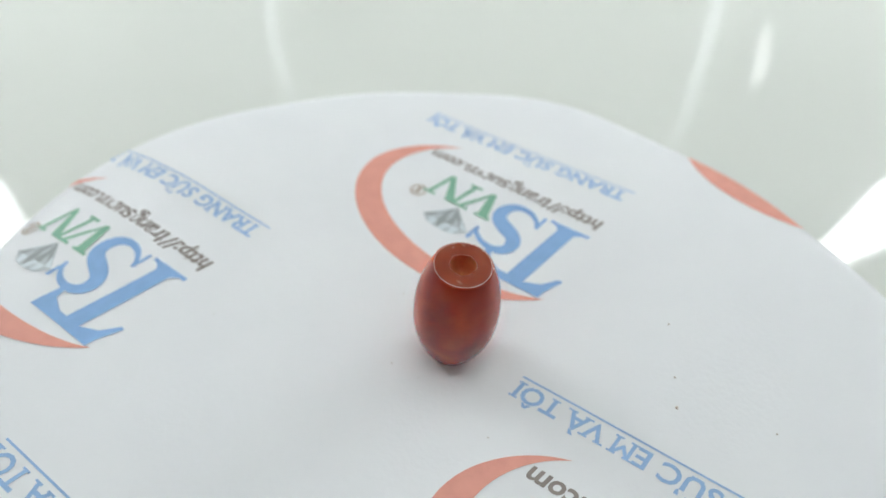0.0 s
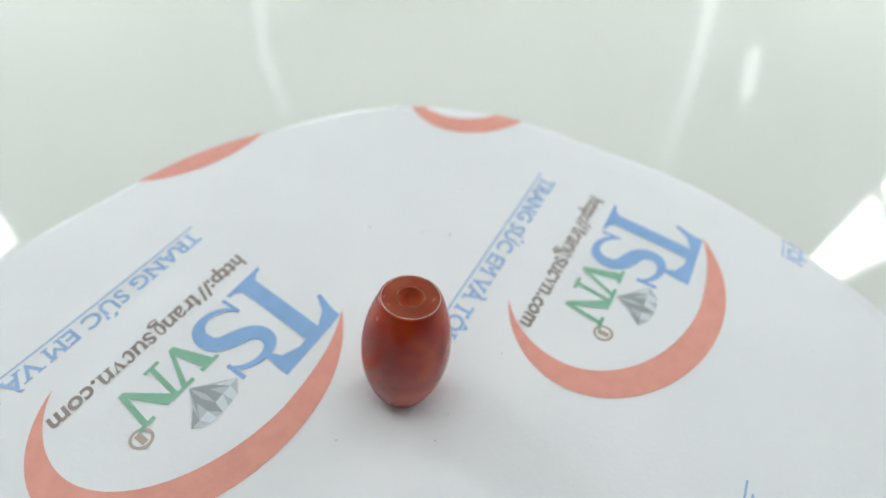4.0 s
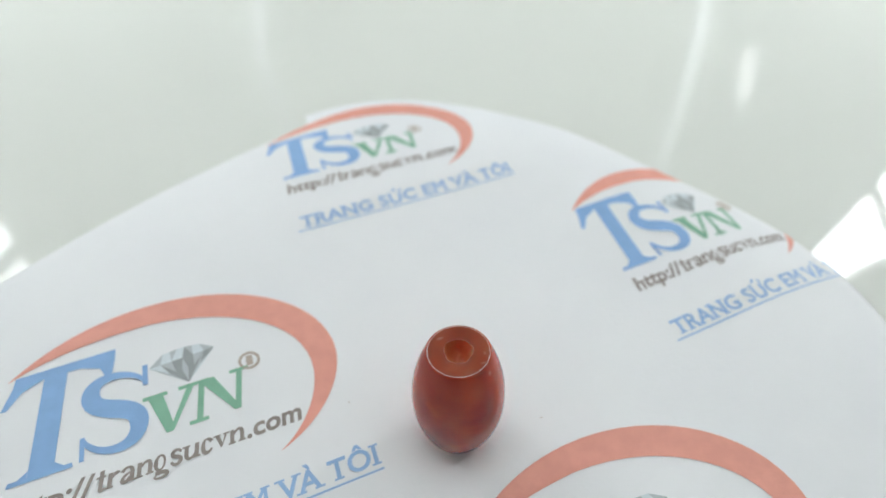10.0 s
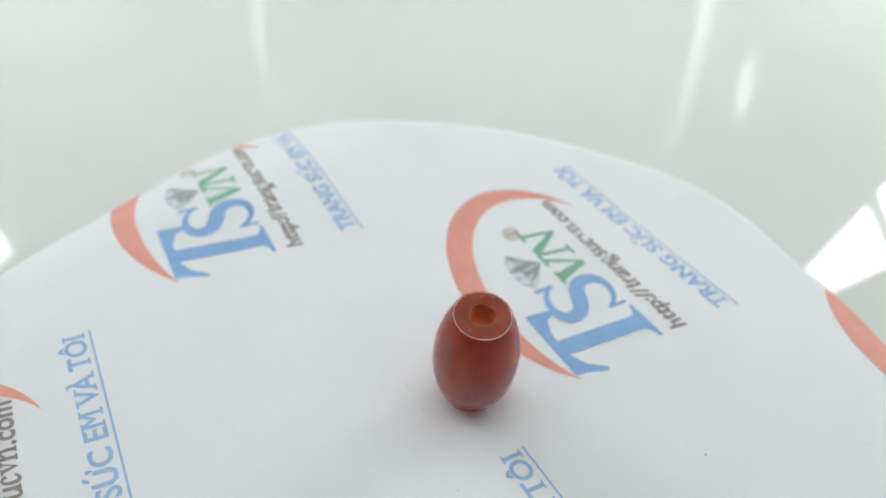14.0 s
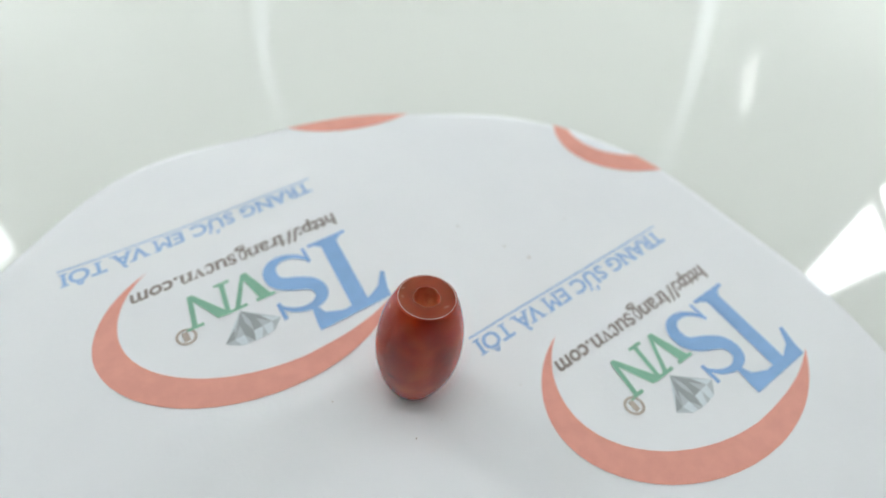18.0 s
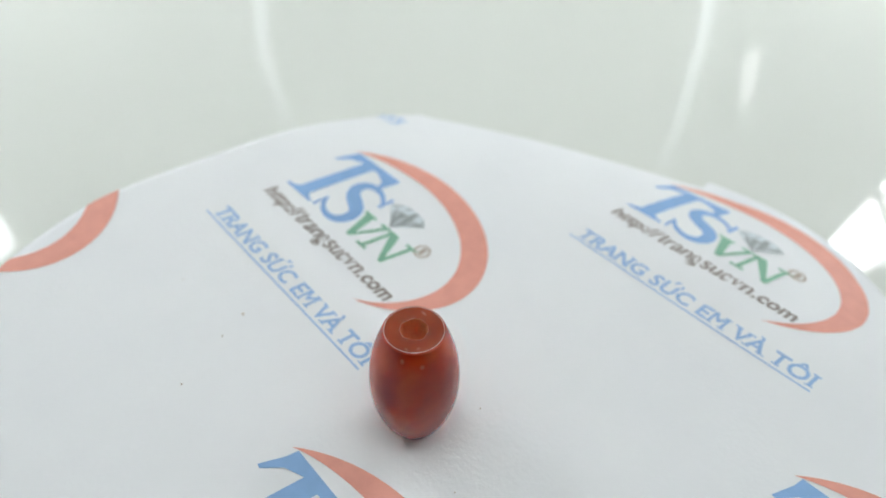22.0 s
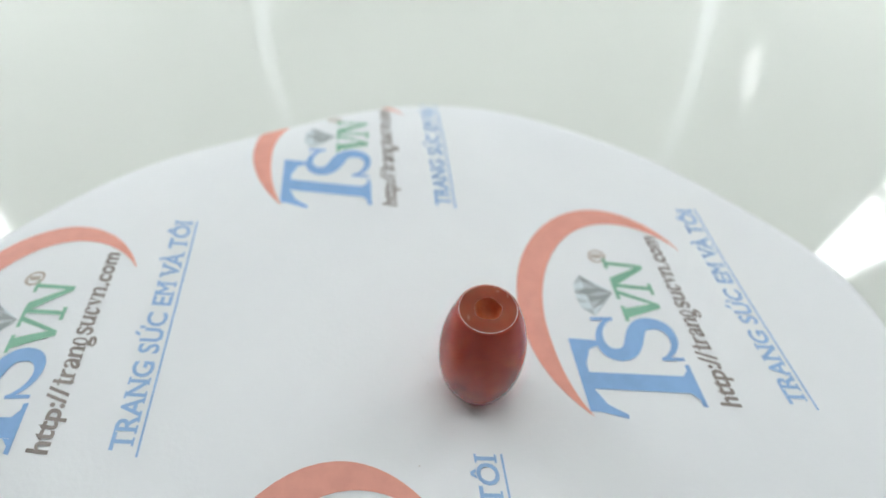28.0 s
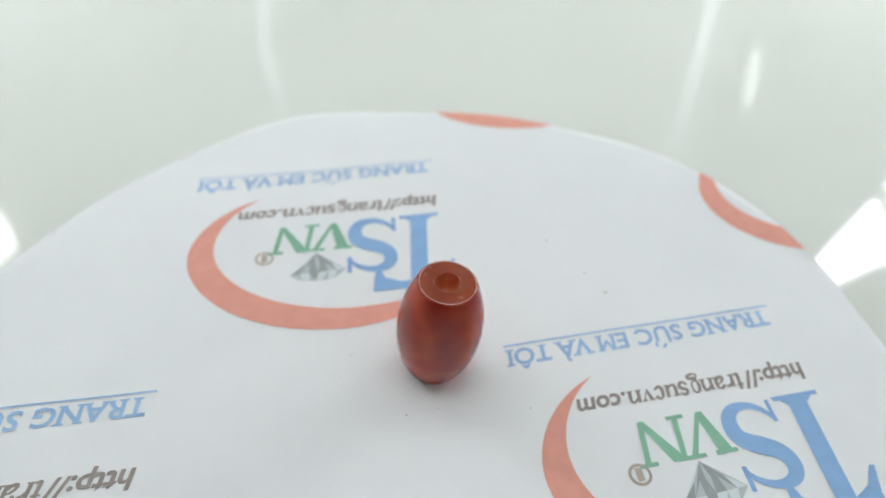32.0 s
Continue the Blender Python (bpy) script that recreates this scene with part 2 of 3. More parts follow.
# a small slanting lamp near the back of the same wall
lamp = new("pilot_lamp")
lamp.matrix_world = TENT @ pose(HALF, 0.432, 0.161, 50)
tagged(lamp, "small slanting white lamp on the tent wall", "lamp")
part("housing", box(bmesh.new(), -0.003, 0.0, -0.012, 0.012, -0.0215, 0.0215, 0.001), PLASTIC, lamp)
for z0, z1 in ((-0.020, -0.001), (0.001, 0.020)):
    part("diffuser", box(bmesh.new(), -0.0055, -0.0032, -0.011, 0.011, z0, z1, 0.001), PILOT_GLOW, lamp, "softly glowing diffuser")

for y in (-0.02, 0.19):
    lamp = new("ceiling_lamp")
    lamp.matrix_world = TENT @ pose(0, y, ROOF)
    tagged(lamp, "slim white LED strip under the tent roof", "lamp", "LED strips under the roof")
    part("housing", box(bmesh.new(), -0.19, 0.19, -0.011, 0.011, -0.008, 0.0, 0.001), PLASTIC, lamp)
    part("diffuser", box(bmesh.new(), -0.185, 0.185, -0.0085, 0.0085, -0.0115, -0.0082, 0.001), CEILING_GLOW, lamp, "glowing white diffuser")

# ---- the turntable and what turns with it ----
platter = new("turntable")
tagged(platter, "small round white turntable platter under the paper", "turntable")
bm = bmesh.new()
lathe(bm, [(0.0005, -3.5 * MM), (17 * MM, -3.5 * MM), (18 * MM, -3.3 * MM), (18 * MM, -1.2 * MM), (17.6 * MM, -0.9 * MM), (0.0005, -0.9 * MM)], 64)
part("platter", bm, PLASTIC, platter, smooth=False)
bm = bmesh.new()
lathe(bm, [(0.0005, -4 * MM), (6 * MM, -4 * MM), (6 * MM, -3.4 * MM), (0.0005, -3.4 * MM)], 32)
part("spindle", bm, METAL, platter)


def lift(x, y):
    """The height of the curled sheet over the platter, in metres: a shallow dish whose free edge droops."""
    d = math.hypot(x, y)
    if d > 0.069:
        x, y, d = x * 0.069 / d, y * 0.069 / d, 0.069
    a = math.atan2(y, x)
    u, v = x / 0.05, y / 0.05
    terms = ((0, 2, 5.775), (0, 3, -0.107), (0, 4, -3.954), (1, 1, -2.395), (1, 2, -0.057), (1, 3, 5.326), (2, 0, 2.206), (2, 1, -1.399), (2, 2, -3.238), (3, 0, 0.862), (3, 1, 2.793), (4, 0, 0.105))
    dent = -1.1 * math.exp(-((x - 0.00092) ** 2 + (y + 0.00483) ** 2) / 0.012 ** 2)    # the bead's weight
    dish = dent + sum(c * u ** i * v ** j for i, j, c in terms)
    droop = -0.894 + sum(c * math.cos(k * a) + s * math.sin(k * a) for k, c, s in ((1, -0.788, -2.623), (2, -0.775, -1.226), (3, -1.101, -0.299)))
    flat = 3.6 * math.exp(-((a - 1.5) / 0.6) ** 2) * (max(0.0, d - 0.054) / 0.015) ** 2    # one side droops less
    return 0.0005 * (dish + flat + droop * (max(0.0, d - 0.0475) / 0.015) ** 2)


def rim(a):
    """The hand-cut outline of the sheet."""
    waves = ((1, 1.13, 4.31), (2, -1.77, -1.10), (3, 0.87, -0.06), (4, 0.12, 0.26), (5, 1.79, -0.09), (6, 0.11, 0.35), (7, 0.01, -0.27), (8, 0.34, 0.08), (9, 0.02, 0.42), (10, 0.13, -0.02), (11, 0.09, 0.05), (12, -0.23, -0.09))
    return MM * (65.7 + 0.9 * max(0.0, -math.cos(a - 0.8)) + sum(c * math.cos(k * a) + s * math.sin(k * a) for k, c, s in waves))


THICK = 0.00012
INK = 0.00008

sheet = new("printed_paper")
tagged(sheet, "round white curled paper printed with blue, green and coral logos", "paper")
bm = bmesh.new()
STEPS, RINGS = 240, 60
rows = []
for level in (0.0, -THICK):
    face = []
    for i in range(1, RINGS + 1):
        ring = []
        for s in range(STEPS):
            a = 2 * math.pi * s / STEPS
            r = rim(a) * i / RINGS
            x, y = r * math.cos(a), r * math.sin(a)
            ring.append(bm.verts.new((x, y, lift(x, y) + level)))
        face.append(ring)
    hub = bm.verts.new((0, 0, lift(0, 0) + level))
    for s in range(STEPS):
        bm.faces.new((hub, face[0][s], face[0][(s + 1) % STEPS]))
    for low, high in zip(face, face[1:]):
        for s in range(STEPS):
            bm.faces.new((low[s], high[s], high[(s + 1) % STEPS], low[(s + 1) % STEPS]))
    rows.append(face[-1])
for s in range(STEPS):
    bm.faces.new((rows[0][s], rows[1][s], rows[1][(s + 1) % STEPS], rows[0][(s + 1) % STEPS]))
bmesh.ops.recalc_face_normals(bm, faces=bm.faces)
part("sheet", bm, PAPER, sheet, smooth=True)

# the print repeats in a brick pattern
TURN = radians(5.15)
MID, ACROSS, UP = Vector((-2.41, 3.63)), Vector((82.35, 7.45)), Vector((-3.6, 40.6))


def printed(name, faces, material, origin, label="", level=1.0, cell=1.2):
    """Lays flat shapes (lists of points in mm in the logo's own plane) on the curled sheet and trims them at its edge."""
    bm = bmesh.new()
    c, s = math.cos(TURN), math.sin(TURN)
    for pts in faces:
        vs = [bm.verts.new((MM * (origin.x + c * x - s * y), MM * (origin.y + s * x + c * y), 0.0)) for x, y in pts]
        try:
            bm.faces.new(vs)
        except ValueError:
            pass
    bmesh.ops.remove_doubles(bm, verts=bm.verts, dist=1e-6)
    inside = [v.co.xy.length < rim(math.atan2(v.co.y, v.co.x)) for v in bm.verts]
    if not any(inside):
        bm.free()
        return None
    bmesh.ops.triangulate(bm, faces=bm.faces)
    trim = not all(inside)
    size = MM * (0.5 if trim else cell)
    for _ in range(6):
        long = [e for e in bm.edges if e.calc_length() > size * 1.6]
        if not long or len(bm.verts) > 30000:
            break
        bmesh.ops.subdivide_edges(bm, edges=long, cuts=1)
        bmesh.ops.triangulate(bm, faces=[f for f in bm.faces if len(f.verts) > 3])
    if trim:
        gone = [f for f in bm.faces if all(v.co.xy.length >= rim(math.atan2(v.co.y, v.co.x)) for v in f.verts)]
        bmesh.ops.delete(bm, geom=gone, context="FACES")
        for v in bm.verts:
            edge = rim(math.atan2(v.co.y, v.co.x)) - 1e-5
            if v.co.xy.length > edge:
                v.co.xy = v.co.xy.normalized() * edge
    if not bm.faces:
        bm.free()
        return None
    for v in bm.verts:
        v.co.z = lift(v.co.x, v.co.y) + INK * level
    for f in bm.faces:
        f.normal_update()
        if f.normal.z < 0:
            f.normal_flip()
    return part(name, bm, material, sheet, label)


def bezier(points, steps=14):
    out = []
    for i in range(0, len(points) - 1, 3):
        p = [Vector(q) for q in points[i:i + 4]]
        for k in range(steps):
            t = k / steps
            out.append(p[0] * (1 - t) ** 3 + p[1] * 3 * t * (1 - t) ** 2 + p[2] * 3 * t * t * (1 - t) + p[3] * t ** 3)
    out.append(Vector(points[-1]))
    return out


def band(left, right):
    return [[a, b, c, d] for a, b, c, d in zip(left, left[1:], right[1:], right)]


def ribbon(points, widths, steps=14):
    """A strip of changing width along a curve."""
    line = bezier(points, steps)
    left, right = [], []
    for i, p in enumerate(line):
        d = (line[min(i + 1, len(line) - 1)] - line[max(i - 1, 0)]).normalized()
        f = i / (len(line) - 1) * (len(widths) - 1)
        k = min(int(f), len(widths) - 2)
        w = (widths[k] * (1 - f + k) + widths[k + 1] * (f - k)) / 2
        left.append(p + Vector((-d.y, d.x)) * w)
        right.append(p - Vector((-d.y, d.x)) * w)
    return band(left, right)


CRESCENT = band(bezier([(-3.6, 18.7), (0.6, 22.4), (6, 24.7), (13, 24.8), (25, 24.8), (34.4, 17.5), (34.4, 9.5), (34.4, 4), (29.5, -1.2), (24, -3)]),
                bezier([(-3.6, 18.7), (1.5, 21.1), (7, 21.45), (12.5, 21.4), (22.8, 20.6), (30.9, 14.8), (30.85, 7.8), (30.8, 3.4), (27.8, -0.9), (24, -3)]))


def slanted(x0, x1, y0, y1, lean=0.2):
    """A bar from y0 to y1 that leans to the right."""
    return [(x0, y0), (x1, y0), (x1 + lean * (y1 - y0), y1), (x0 + lean * (y1 - y0), y1)]


# tall blue mark: a leaning stem with a cross piece and a foot
STEM = [slanted(-1.7, 0.9, 4.6, 18.0, 0.16), [(-3.7, 4.2), (2.8, 4.2), (2.7, 4.8), (-3.5, 4.8)],
        [(-1.7, 4.8), (-2.6, 4.8), (-1.55, 5.6)], [(0.9, 4.8), (1.9, 4.8), (1.05, 5.6)],
        [(-3.0, 17.6), (8.4, 17.6), (8.6, 19.0), (-2.7, 19.0)],
        [(-3.0, 17.6), (-4.3, 14.6), (-3.7, 14.5), (-2.0, 16.6), (0.3, 17.6)],
        [(8.4, 17.6), (7.7, 14.6), (7.2, 14.6), (6.6, 16.6), (4.4, 17.6)]]
CURL_MARK = ribbon([(11.4, 12.4), (10.2, 15.4), (5.2, 15.6), (5.2, 12.6), (5.2, 9.6), (10.3, 10.3), (10.0, 7.2), (9.8, 3.7), (5.0, 3.8), (3.9, 7.2)],
                   [0.5, 1.1, 2.1, 2.5, 2.1, 1.1, 0.5]) + [slanted(11.0, 11.6, 12.0, 15.0, 0.1), slanted(3.4, 3.9, 4.4, 7.4, 0.1)]
CHEVRON = [[(11.3, 9.6), (13.0, 9.6), (13.5, 5.6), (12.6, 4.4)], [(12.6, 4.4), (13.5, 5.6), (15.7, 9.6), (16.5, 9.6), (13.4, 4.4)],
           [(10.7, 9.6), (13.5, 9.6), (13.5, 10.1), (10.7, 10.1)], [(14.8, 9.6), (17.0, 9.6), (17.0, 10.1), (14.8, 10.1)]]
ZIGZAG = [slanted(16.0, 16.7, 4.5, 9.9, 0.22), [(17.2, 10.0), (19.0, 10.0), (21.2, 4.4), (20.4, 4.4)], slanted(20.5, 21.2, 4.6, 10.0, 0.24),
          [(15.2, 4.3), (17.4, 4.3), (17.4, 4.8), (15.2, 4.8)], [(16.6, 9.6), (18.4, 9.6), (18.4, 10.1), (16.6, 10.1)],
          [(20.9, 9.6), (23.2, 9.6), (23.2, 10.1), (20.9, 10.1)]]
RING = [[(23.6 + r0 * math.cos(a), 10.7 + r0 * math.sin(a)), (23.6 + r1 * math.cos(a), 10.7 + r1 * math.sin(a)),
         (23.6 + r1 * math.cos(b), 10.7 + r1 * math.sin(b)), (23.6 + r0 * math.cos(b), 10.7 + r0 * math.sin(b))]
        for k in range(24) for a, b in [(2 * math.pi * k / 24, 2 * math.pi * (k + 1) / 24)] for r0, r1 in [(1.0, 1.35)]]
RING += [[(23.15, 9.95), (23.95, 9.95), (24.1, 11.45), (23.3, 11.45)]]
# the gem: crown facets over a pointed pavilion
def gem_facets():
    """Fan-like facets: a crown of alternating triangles over a pointed pavilion, in three tones."""
    out = {"light": [], "mid": [], "dark": []}
    girdle = [(12.0 + 8.0 * k / 6, 14.15 + 0.35 * k / 6) for k in range(7)]
    table = [(13.8 + 4.5 * k / 5, 16.0 - 0.1 * abs(k - 2.5)) for k in range(6)]
    tones = ("mid", "light", "light", "dark", "light", "mid")
    for k in range(6):
        out[tones[k]].append([girdle[k], girdle[k + 1], table[min(k, 5)]])
    for k in range(5):
        out[("light", "mid", "light", "mid", "light")[k]].append([table[k], girdle[k + 1], table[k + 1]])
    culet = (16.15, 10.4)
    for k in range(6):
        a, c = Vector(girdle[k]), Vector(girdle[k + 1])
        m = (a + c) / 2 * 0.55 + Vector(culet) * 0.45
        out[("light", "mid", "dark", "dark", "mid", "dark")[k]].append([a, c, m])
        out[("mid", "dark", "dark", "mid", "dark", "mid")[k]].append([a, m, Vector(culet)])
        out[("dark", "dark", "mid", "dark", "dark", "light")[k]].append([m, c, Vector(culet)])
    return out


GEM = gem_facets()


def glyphs(body, bold):
    cu = bpy.data.curves.new("type", "FONT")
    cu.body, cu.offset, cu.resolution_u = body, bold, 3
    ob = new("type", cu)
    me = bpy.data.meshes.new_from_object(ob.evaluated_get(bpy.context.evaluated_depsgraph_get()))
    bpy.data.objects.remove(ob)
    bpy.data.curves.remove(cu)
    return me


def wide_m(x0, x1, top):
    """The letter with two stems and a deep notch, as bars."""
    mid, w = (x0 + x1) / 2, 0.115
    return [[(x0, 0), (x0 + w, 0), (x0 + w, top), (x0, top)], [(x1 - w, 0), (x1, 0), (x1, top), (x1 - w, top)],
            [(x0 + w, top), (x0 + w, top - 0.2), (mid - 0.02, 0.22), (mid, 0.22), (mid, 0.40)], [(x1 - w, top), (mid, 0.40), (mid, 0.22), (mid + 0.02, 0.22), (x1 - w, top - 0.2)]]


def letters(body, x0, x1, y0, high, bold, lean=0.0, serif=True):
    """A line of type set to a width and a capital height, as flat faces."""
    me = glyphs(body, bold)
    faces = [[tuple(me.vertices[i].co.xy) for i in f.vertices] for f in me.polygons]
    ends = [tuple(sorted((me.vertices[e.vertices[0]].co.to_tuple()[:2], me.vertices[e.vertices[1]].co.to_tuple()[:2]))) for e in me.edges]
    bpy.data.meshes.remove(me)
    if "M" in body:
        cut = []
        for text in (body.split("M")[0] + "I", body.split("M")[0] + "MI"):
            me = glyphs(text, 0.0)
            cut.append(max(v.co.x for v in me.vertices))
            bpy.data.meshes.remove(me)
        m0, m1 = cut[0] - 0.098, cut[1] - 0.242
        keep = lambda pts: not all(m0 - 0.05 < p[0] < m1 + 0.05 for p in pts)
        faces, ends = [f for f in faces if keep(f)] + wide_m(m0, m1, 0.682 + bold), [e for e in ends if keep(e)]
        ends += [((p, level), (p + 0.115, level)) for p in (m0, m1 - 0.115) for level in (-bold, 0.682 + bold)]
    left = min(p[0] for f in faces for p in f)
    k, v = (x1 - x0) / (max(p[0] for f in faces for p in f) - left), high / 0.69
    rows = [[(x0 + (x - left) * k, y0 + y * v) for x, y in f] for f in faces]
    # a short bar on each flat stem end, as book type has it
    for level, side in ((-bold, 1), (0.682 + bold, -1)) if serif else ():
        runs = []
        for a, c in sorted((p[0], q[0]) for p, q in ends if abs(p[1] - level) < 0.004 and abs(q[1] - level) < 0.004):
            if runs and a <= runs[-1][1] + 0.002:
                runs[-1][1] = max(runs[-1][1], c)
            else:
                runs.append([a, c])
        for a, c in runs:
            if c - a < 0.3:
                p, q, y = x0 + (a - left) * k - 0.3, x0 + (c - left) * k + 0.3, y0 + level * v
                rows.append([(p, y), (q, y), (q, y + side * 0.24), (p, y + side * 0.24)])
    return [[(x + lean * (y - y0), y) for x, y in face] for face in rows]


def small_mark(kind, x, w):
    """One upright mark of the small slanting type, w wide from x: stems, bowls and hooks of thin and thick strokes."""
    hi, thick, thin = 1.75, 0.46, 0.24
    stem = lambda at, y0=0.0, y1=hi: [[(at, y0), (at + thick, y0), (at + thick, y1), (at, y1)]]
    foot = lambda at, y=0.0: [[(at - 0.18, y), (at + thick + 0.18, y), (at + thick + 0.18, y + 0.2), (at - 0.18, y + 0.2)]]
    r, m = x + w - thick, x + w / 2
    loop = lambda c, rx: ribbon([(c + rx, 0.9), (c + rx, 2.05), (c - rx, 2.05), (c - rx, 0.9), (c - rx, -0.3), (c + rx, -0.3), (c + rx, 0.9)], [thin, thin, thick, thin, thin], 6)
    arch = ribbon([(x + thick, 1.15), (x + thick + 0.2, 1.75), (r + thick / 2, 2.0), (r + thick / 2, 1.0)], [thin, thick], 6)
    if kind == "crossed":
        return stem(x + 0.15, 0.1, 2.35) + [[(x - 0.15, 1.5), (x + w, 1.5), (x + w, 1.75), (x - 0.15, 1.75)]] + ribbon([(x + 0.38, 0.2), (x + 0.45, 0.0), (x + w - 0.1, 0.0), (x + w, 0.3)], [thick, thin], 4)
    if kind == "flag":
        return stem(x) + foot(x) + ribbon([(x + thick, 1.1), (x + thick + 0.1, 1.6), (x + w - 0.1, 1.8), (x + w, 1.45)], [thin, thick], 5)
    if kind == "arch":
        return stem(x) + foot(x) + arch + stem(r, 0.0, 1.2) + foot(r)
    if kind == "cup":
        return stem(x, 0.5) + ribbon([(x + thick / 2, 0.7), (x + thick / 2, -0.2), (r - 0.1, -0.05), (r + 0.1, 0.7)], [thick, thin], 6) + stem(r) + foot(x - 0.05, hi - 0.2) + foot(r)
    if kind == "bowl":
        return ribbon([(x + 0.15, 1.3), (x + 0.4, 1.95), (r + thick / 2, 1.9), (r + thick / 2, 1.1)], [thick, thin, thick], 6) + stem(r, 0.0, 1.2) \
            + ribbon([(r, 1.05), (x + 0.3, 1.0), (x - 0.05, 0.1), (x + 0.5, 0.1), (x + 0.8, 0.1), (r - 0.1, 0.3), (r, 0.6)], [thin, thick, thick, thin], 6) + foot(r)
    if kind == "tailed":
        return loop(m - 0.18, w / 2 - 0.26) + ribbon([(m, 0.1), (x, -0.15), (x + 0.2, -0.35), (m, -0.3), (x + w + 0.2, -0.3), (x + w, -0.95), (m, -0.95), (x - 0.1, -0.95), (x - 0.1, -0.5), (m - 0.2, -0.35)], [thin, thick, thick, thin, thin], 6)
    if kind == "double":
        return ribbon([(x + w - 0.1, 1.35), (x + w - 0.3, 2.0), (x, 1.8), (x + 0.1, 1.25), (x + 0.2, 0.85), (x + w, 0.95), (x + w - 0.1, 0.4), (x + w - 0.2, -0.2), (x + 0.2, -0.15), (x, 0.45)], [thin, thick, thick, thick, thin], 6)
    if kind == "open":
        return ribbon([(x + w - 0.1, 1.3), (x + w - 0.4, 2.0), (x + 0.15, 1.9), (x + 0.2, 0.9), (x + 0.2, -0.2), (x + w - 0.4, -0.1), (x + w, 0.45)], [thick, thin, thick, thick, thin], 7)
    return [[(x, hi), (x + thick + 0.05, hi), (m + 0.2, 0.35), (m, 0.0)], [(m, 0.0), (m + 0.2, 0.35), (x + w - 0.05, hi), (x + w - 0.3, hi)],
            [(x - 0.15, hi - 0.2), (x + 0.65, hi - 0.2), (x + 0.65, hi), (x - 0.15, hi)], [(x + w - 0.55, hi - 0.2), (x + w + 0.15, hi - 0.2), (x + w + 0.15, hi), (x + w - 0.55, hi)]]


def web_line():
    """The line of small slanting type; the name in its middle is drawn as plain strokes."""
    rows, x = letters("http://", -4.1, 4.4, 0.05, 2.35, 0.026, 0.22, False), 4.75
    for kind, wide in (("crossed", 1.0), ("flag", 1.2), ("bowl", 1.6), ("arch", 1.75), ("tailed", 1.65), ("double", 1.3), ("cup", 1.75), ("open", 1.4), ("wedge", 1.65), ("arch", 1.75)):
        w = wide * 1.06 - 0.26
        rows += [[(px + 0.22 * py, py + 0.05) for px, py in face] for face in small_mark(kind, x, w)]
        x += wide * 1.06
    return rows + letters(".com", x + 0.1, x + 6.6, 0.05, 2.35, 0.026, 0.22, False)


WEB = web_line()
TAGLINE = letters("TRANG SỨC EM VÀ TÔI", -4.4, 33.7, -8.9, 2.45, 0.02, 0.12)
UNDERLINE = [[(-5.2 + 39.2 * k / 20, -9.75), (-5.2 + 39.2 * (k + 1) / 20, -9.75), (-5.2 + 39.2 * (k + 1) / 20, -9.5), (-5.2 + 39.2 * k / 20, -9.5)] for k in range(20)]


def logo(origin):
    printed("crescent", CRESCENT, RED, origin, "coral printed crescent")
    printed("blue_mark", STEM, BLUE, origin, "tall blue printed mark", 1.1)
    printed("blue_curl", CURL_MARK, BLUE, origin, "curled blue printed mark", 1.3)
    printed("green_chevron", CHEVRON, GREEN, origin, "green printed chevron", 1.2)
    printed("green_zigzag", ZIGZAG, GREEN, origin, "green printed zigzag", 1.2)
    printed("printed_ring", RING, RING_INK, origin, "small brown printed ring", 1.2)
    tagged(line, kind="stuff") if (line := printed("gem_crown", GEM["light"], GEM_LIGHT, origin, "pale facets of a printed gem")) else None
    tagged(line, kind="stuff") if (line := printed("gem_facet", GEM["mid"], GEM_MID, origin, "grey facets of a printed gem")) else None
    tagged(line, kind="stuff") if (line := printed("gem_point", GEM["dark"], GEM_DARK, origin, "dark point of a printed gem")) else None
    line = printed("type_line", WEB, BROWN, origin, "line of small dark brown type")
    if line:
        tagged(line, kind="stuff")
    tagged(line, kind="stuff") if (line := printed("tagline", TAGLINE, TEXT_BLUE, origin, "line of blue capitals", 1.0)) else None
    printed("underline", UNDERLINE, TEXT_BLUE, origin, "thin blue rule")


for i, j in ((-0.5, 0), (0.5, 0), (0, 1), (0, -1), (-1, 1), (-1, -1), (-0.5, -2)):
    logo(MID + ACROSS * i + UP * j)

# specks of lint on the sheet: mm, and their size
SPECKS = ((-25.4, -14.7, 0.3), (11.3, -6.8, 0.13), (27.2, 12.5, 0.1), (-35.0, 37.4, 0.12), (-23.4, -18.5, 0.16), (-19.2, -25.6, 0.2), (4.8, 2.5, 0.14), (0.9, 1.9, 0.1), (-10.5, 2.9, 0.12), (-35.8, -18.8, 0.16))
bm = bmesh.new()
for x, y, size in SPECKS:
    bmesh.ops.create_icosphere(bm, subdivisions=1, radius=size * MM, matrix=Matrix.LocRotScale(
        (x * MM, y * MM, lift(x * MM, y * MM) + 0.1 * MM), Euler((0, 0, x * 3)), (random.choice((0.7, 0.9, 1.3)), 0.7, 0.35)))
tagged(part("lint", bm, SPECK, sheet, "tiny brown specks of lint"), kind="stuff")

# ---- the bead ----
HIGH, BELLY, END, FOOT, HOLE = 16.2, 5.2, 3.5, 3.1, 1.5
ROUND = 0.32    # radius of the worn edge between barrel and end
bead = new("barrel_bead")
tagged(bead, "polished red-brown carnelian barrel bead with a drilled hole, standing on end", "bead")


def uneven(k, a):
    return 1 + 0.006 * math.cos(2 * a + 0.4)


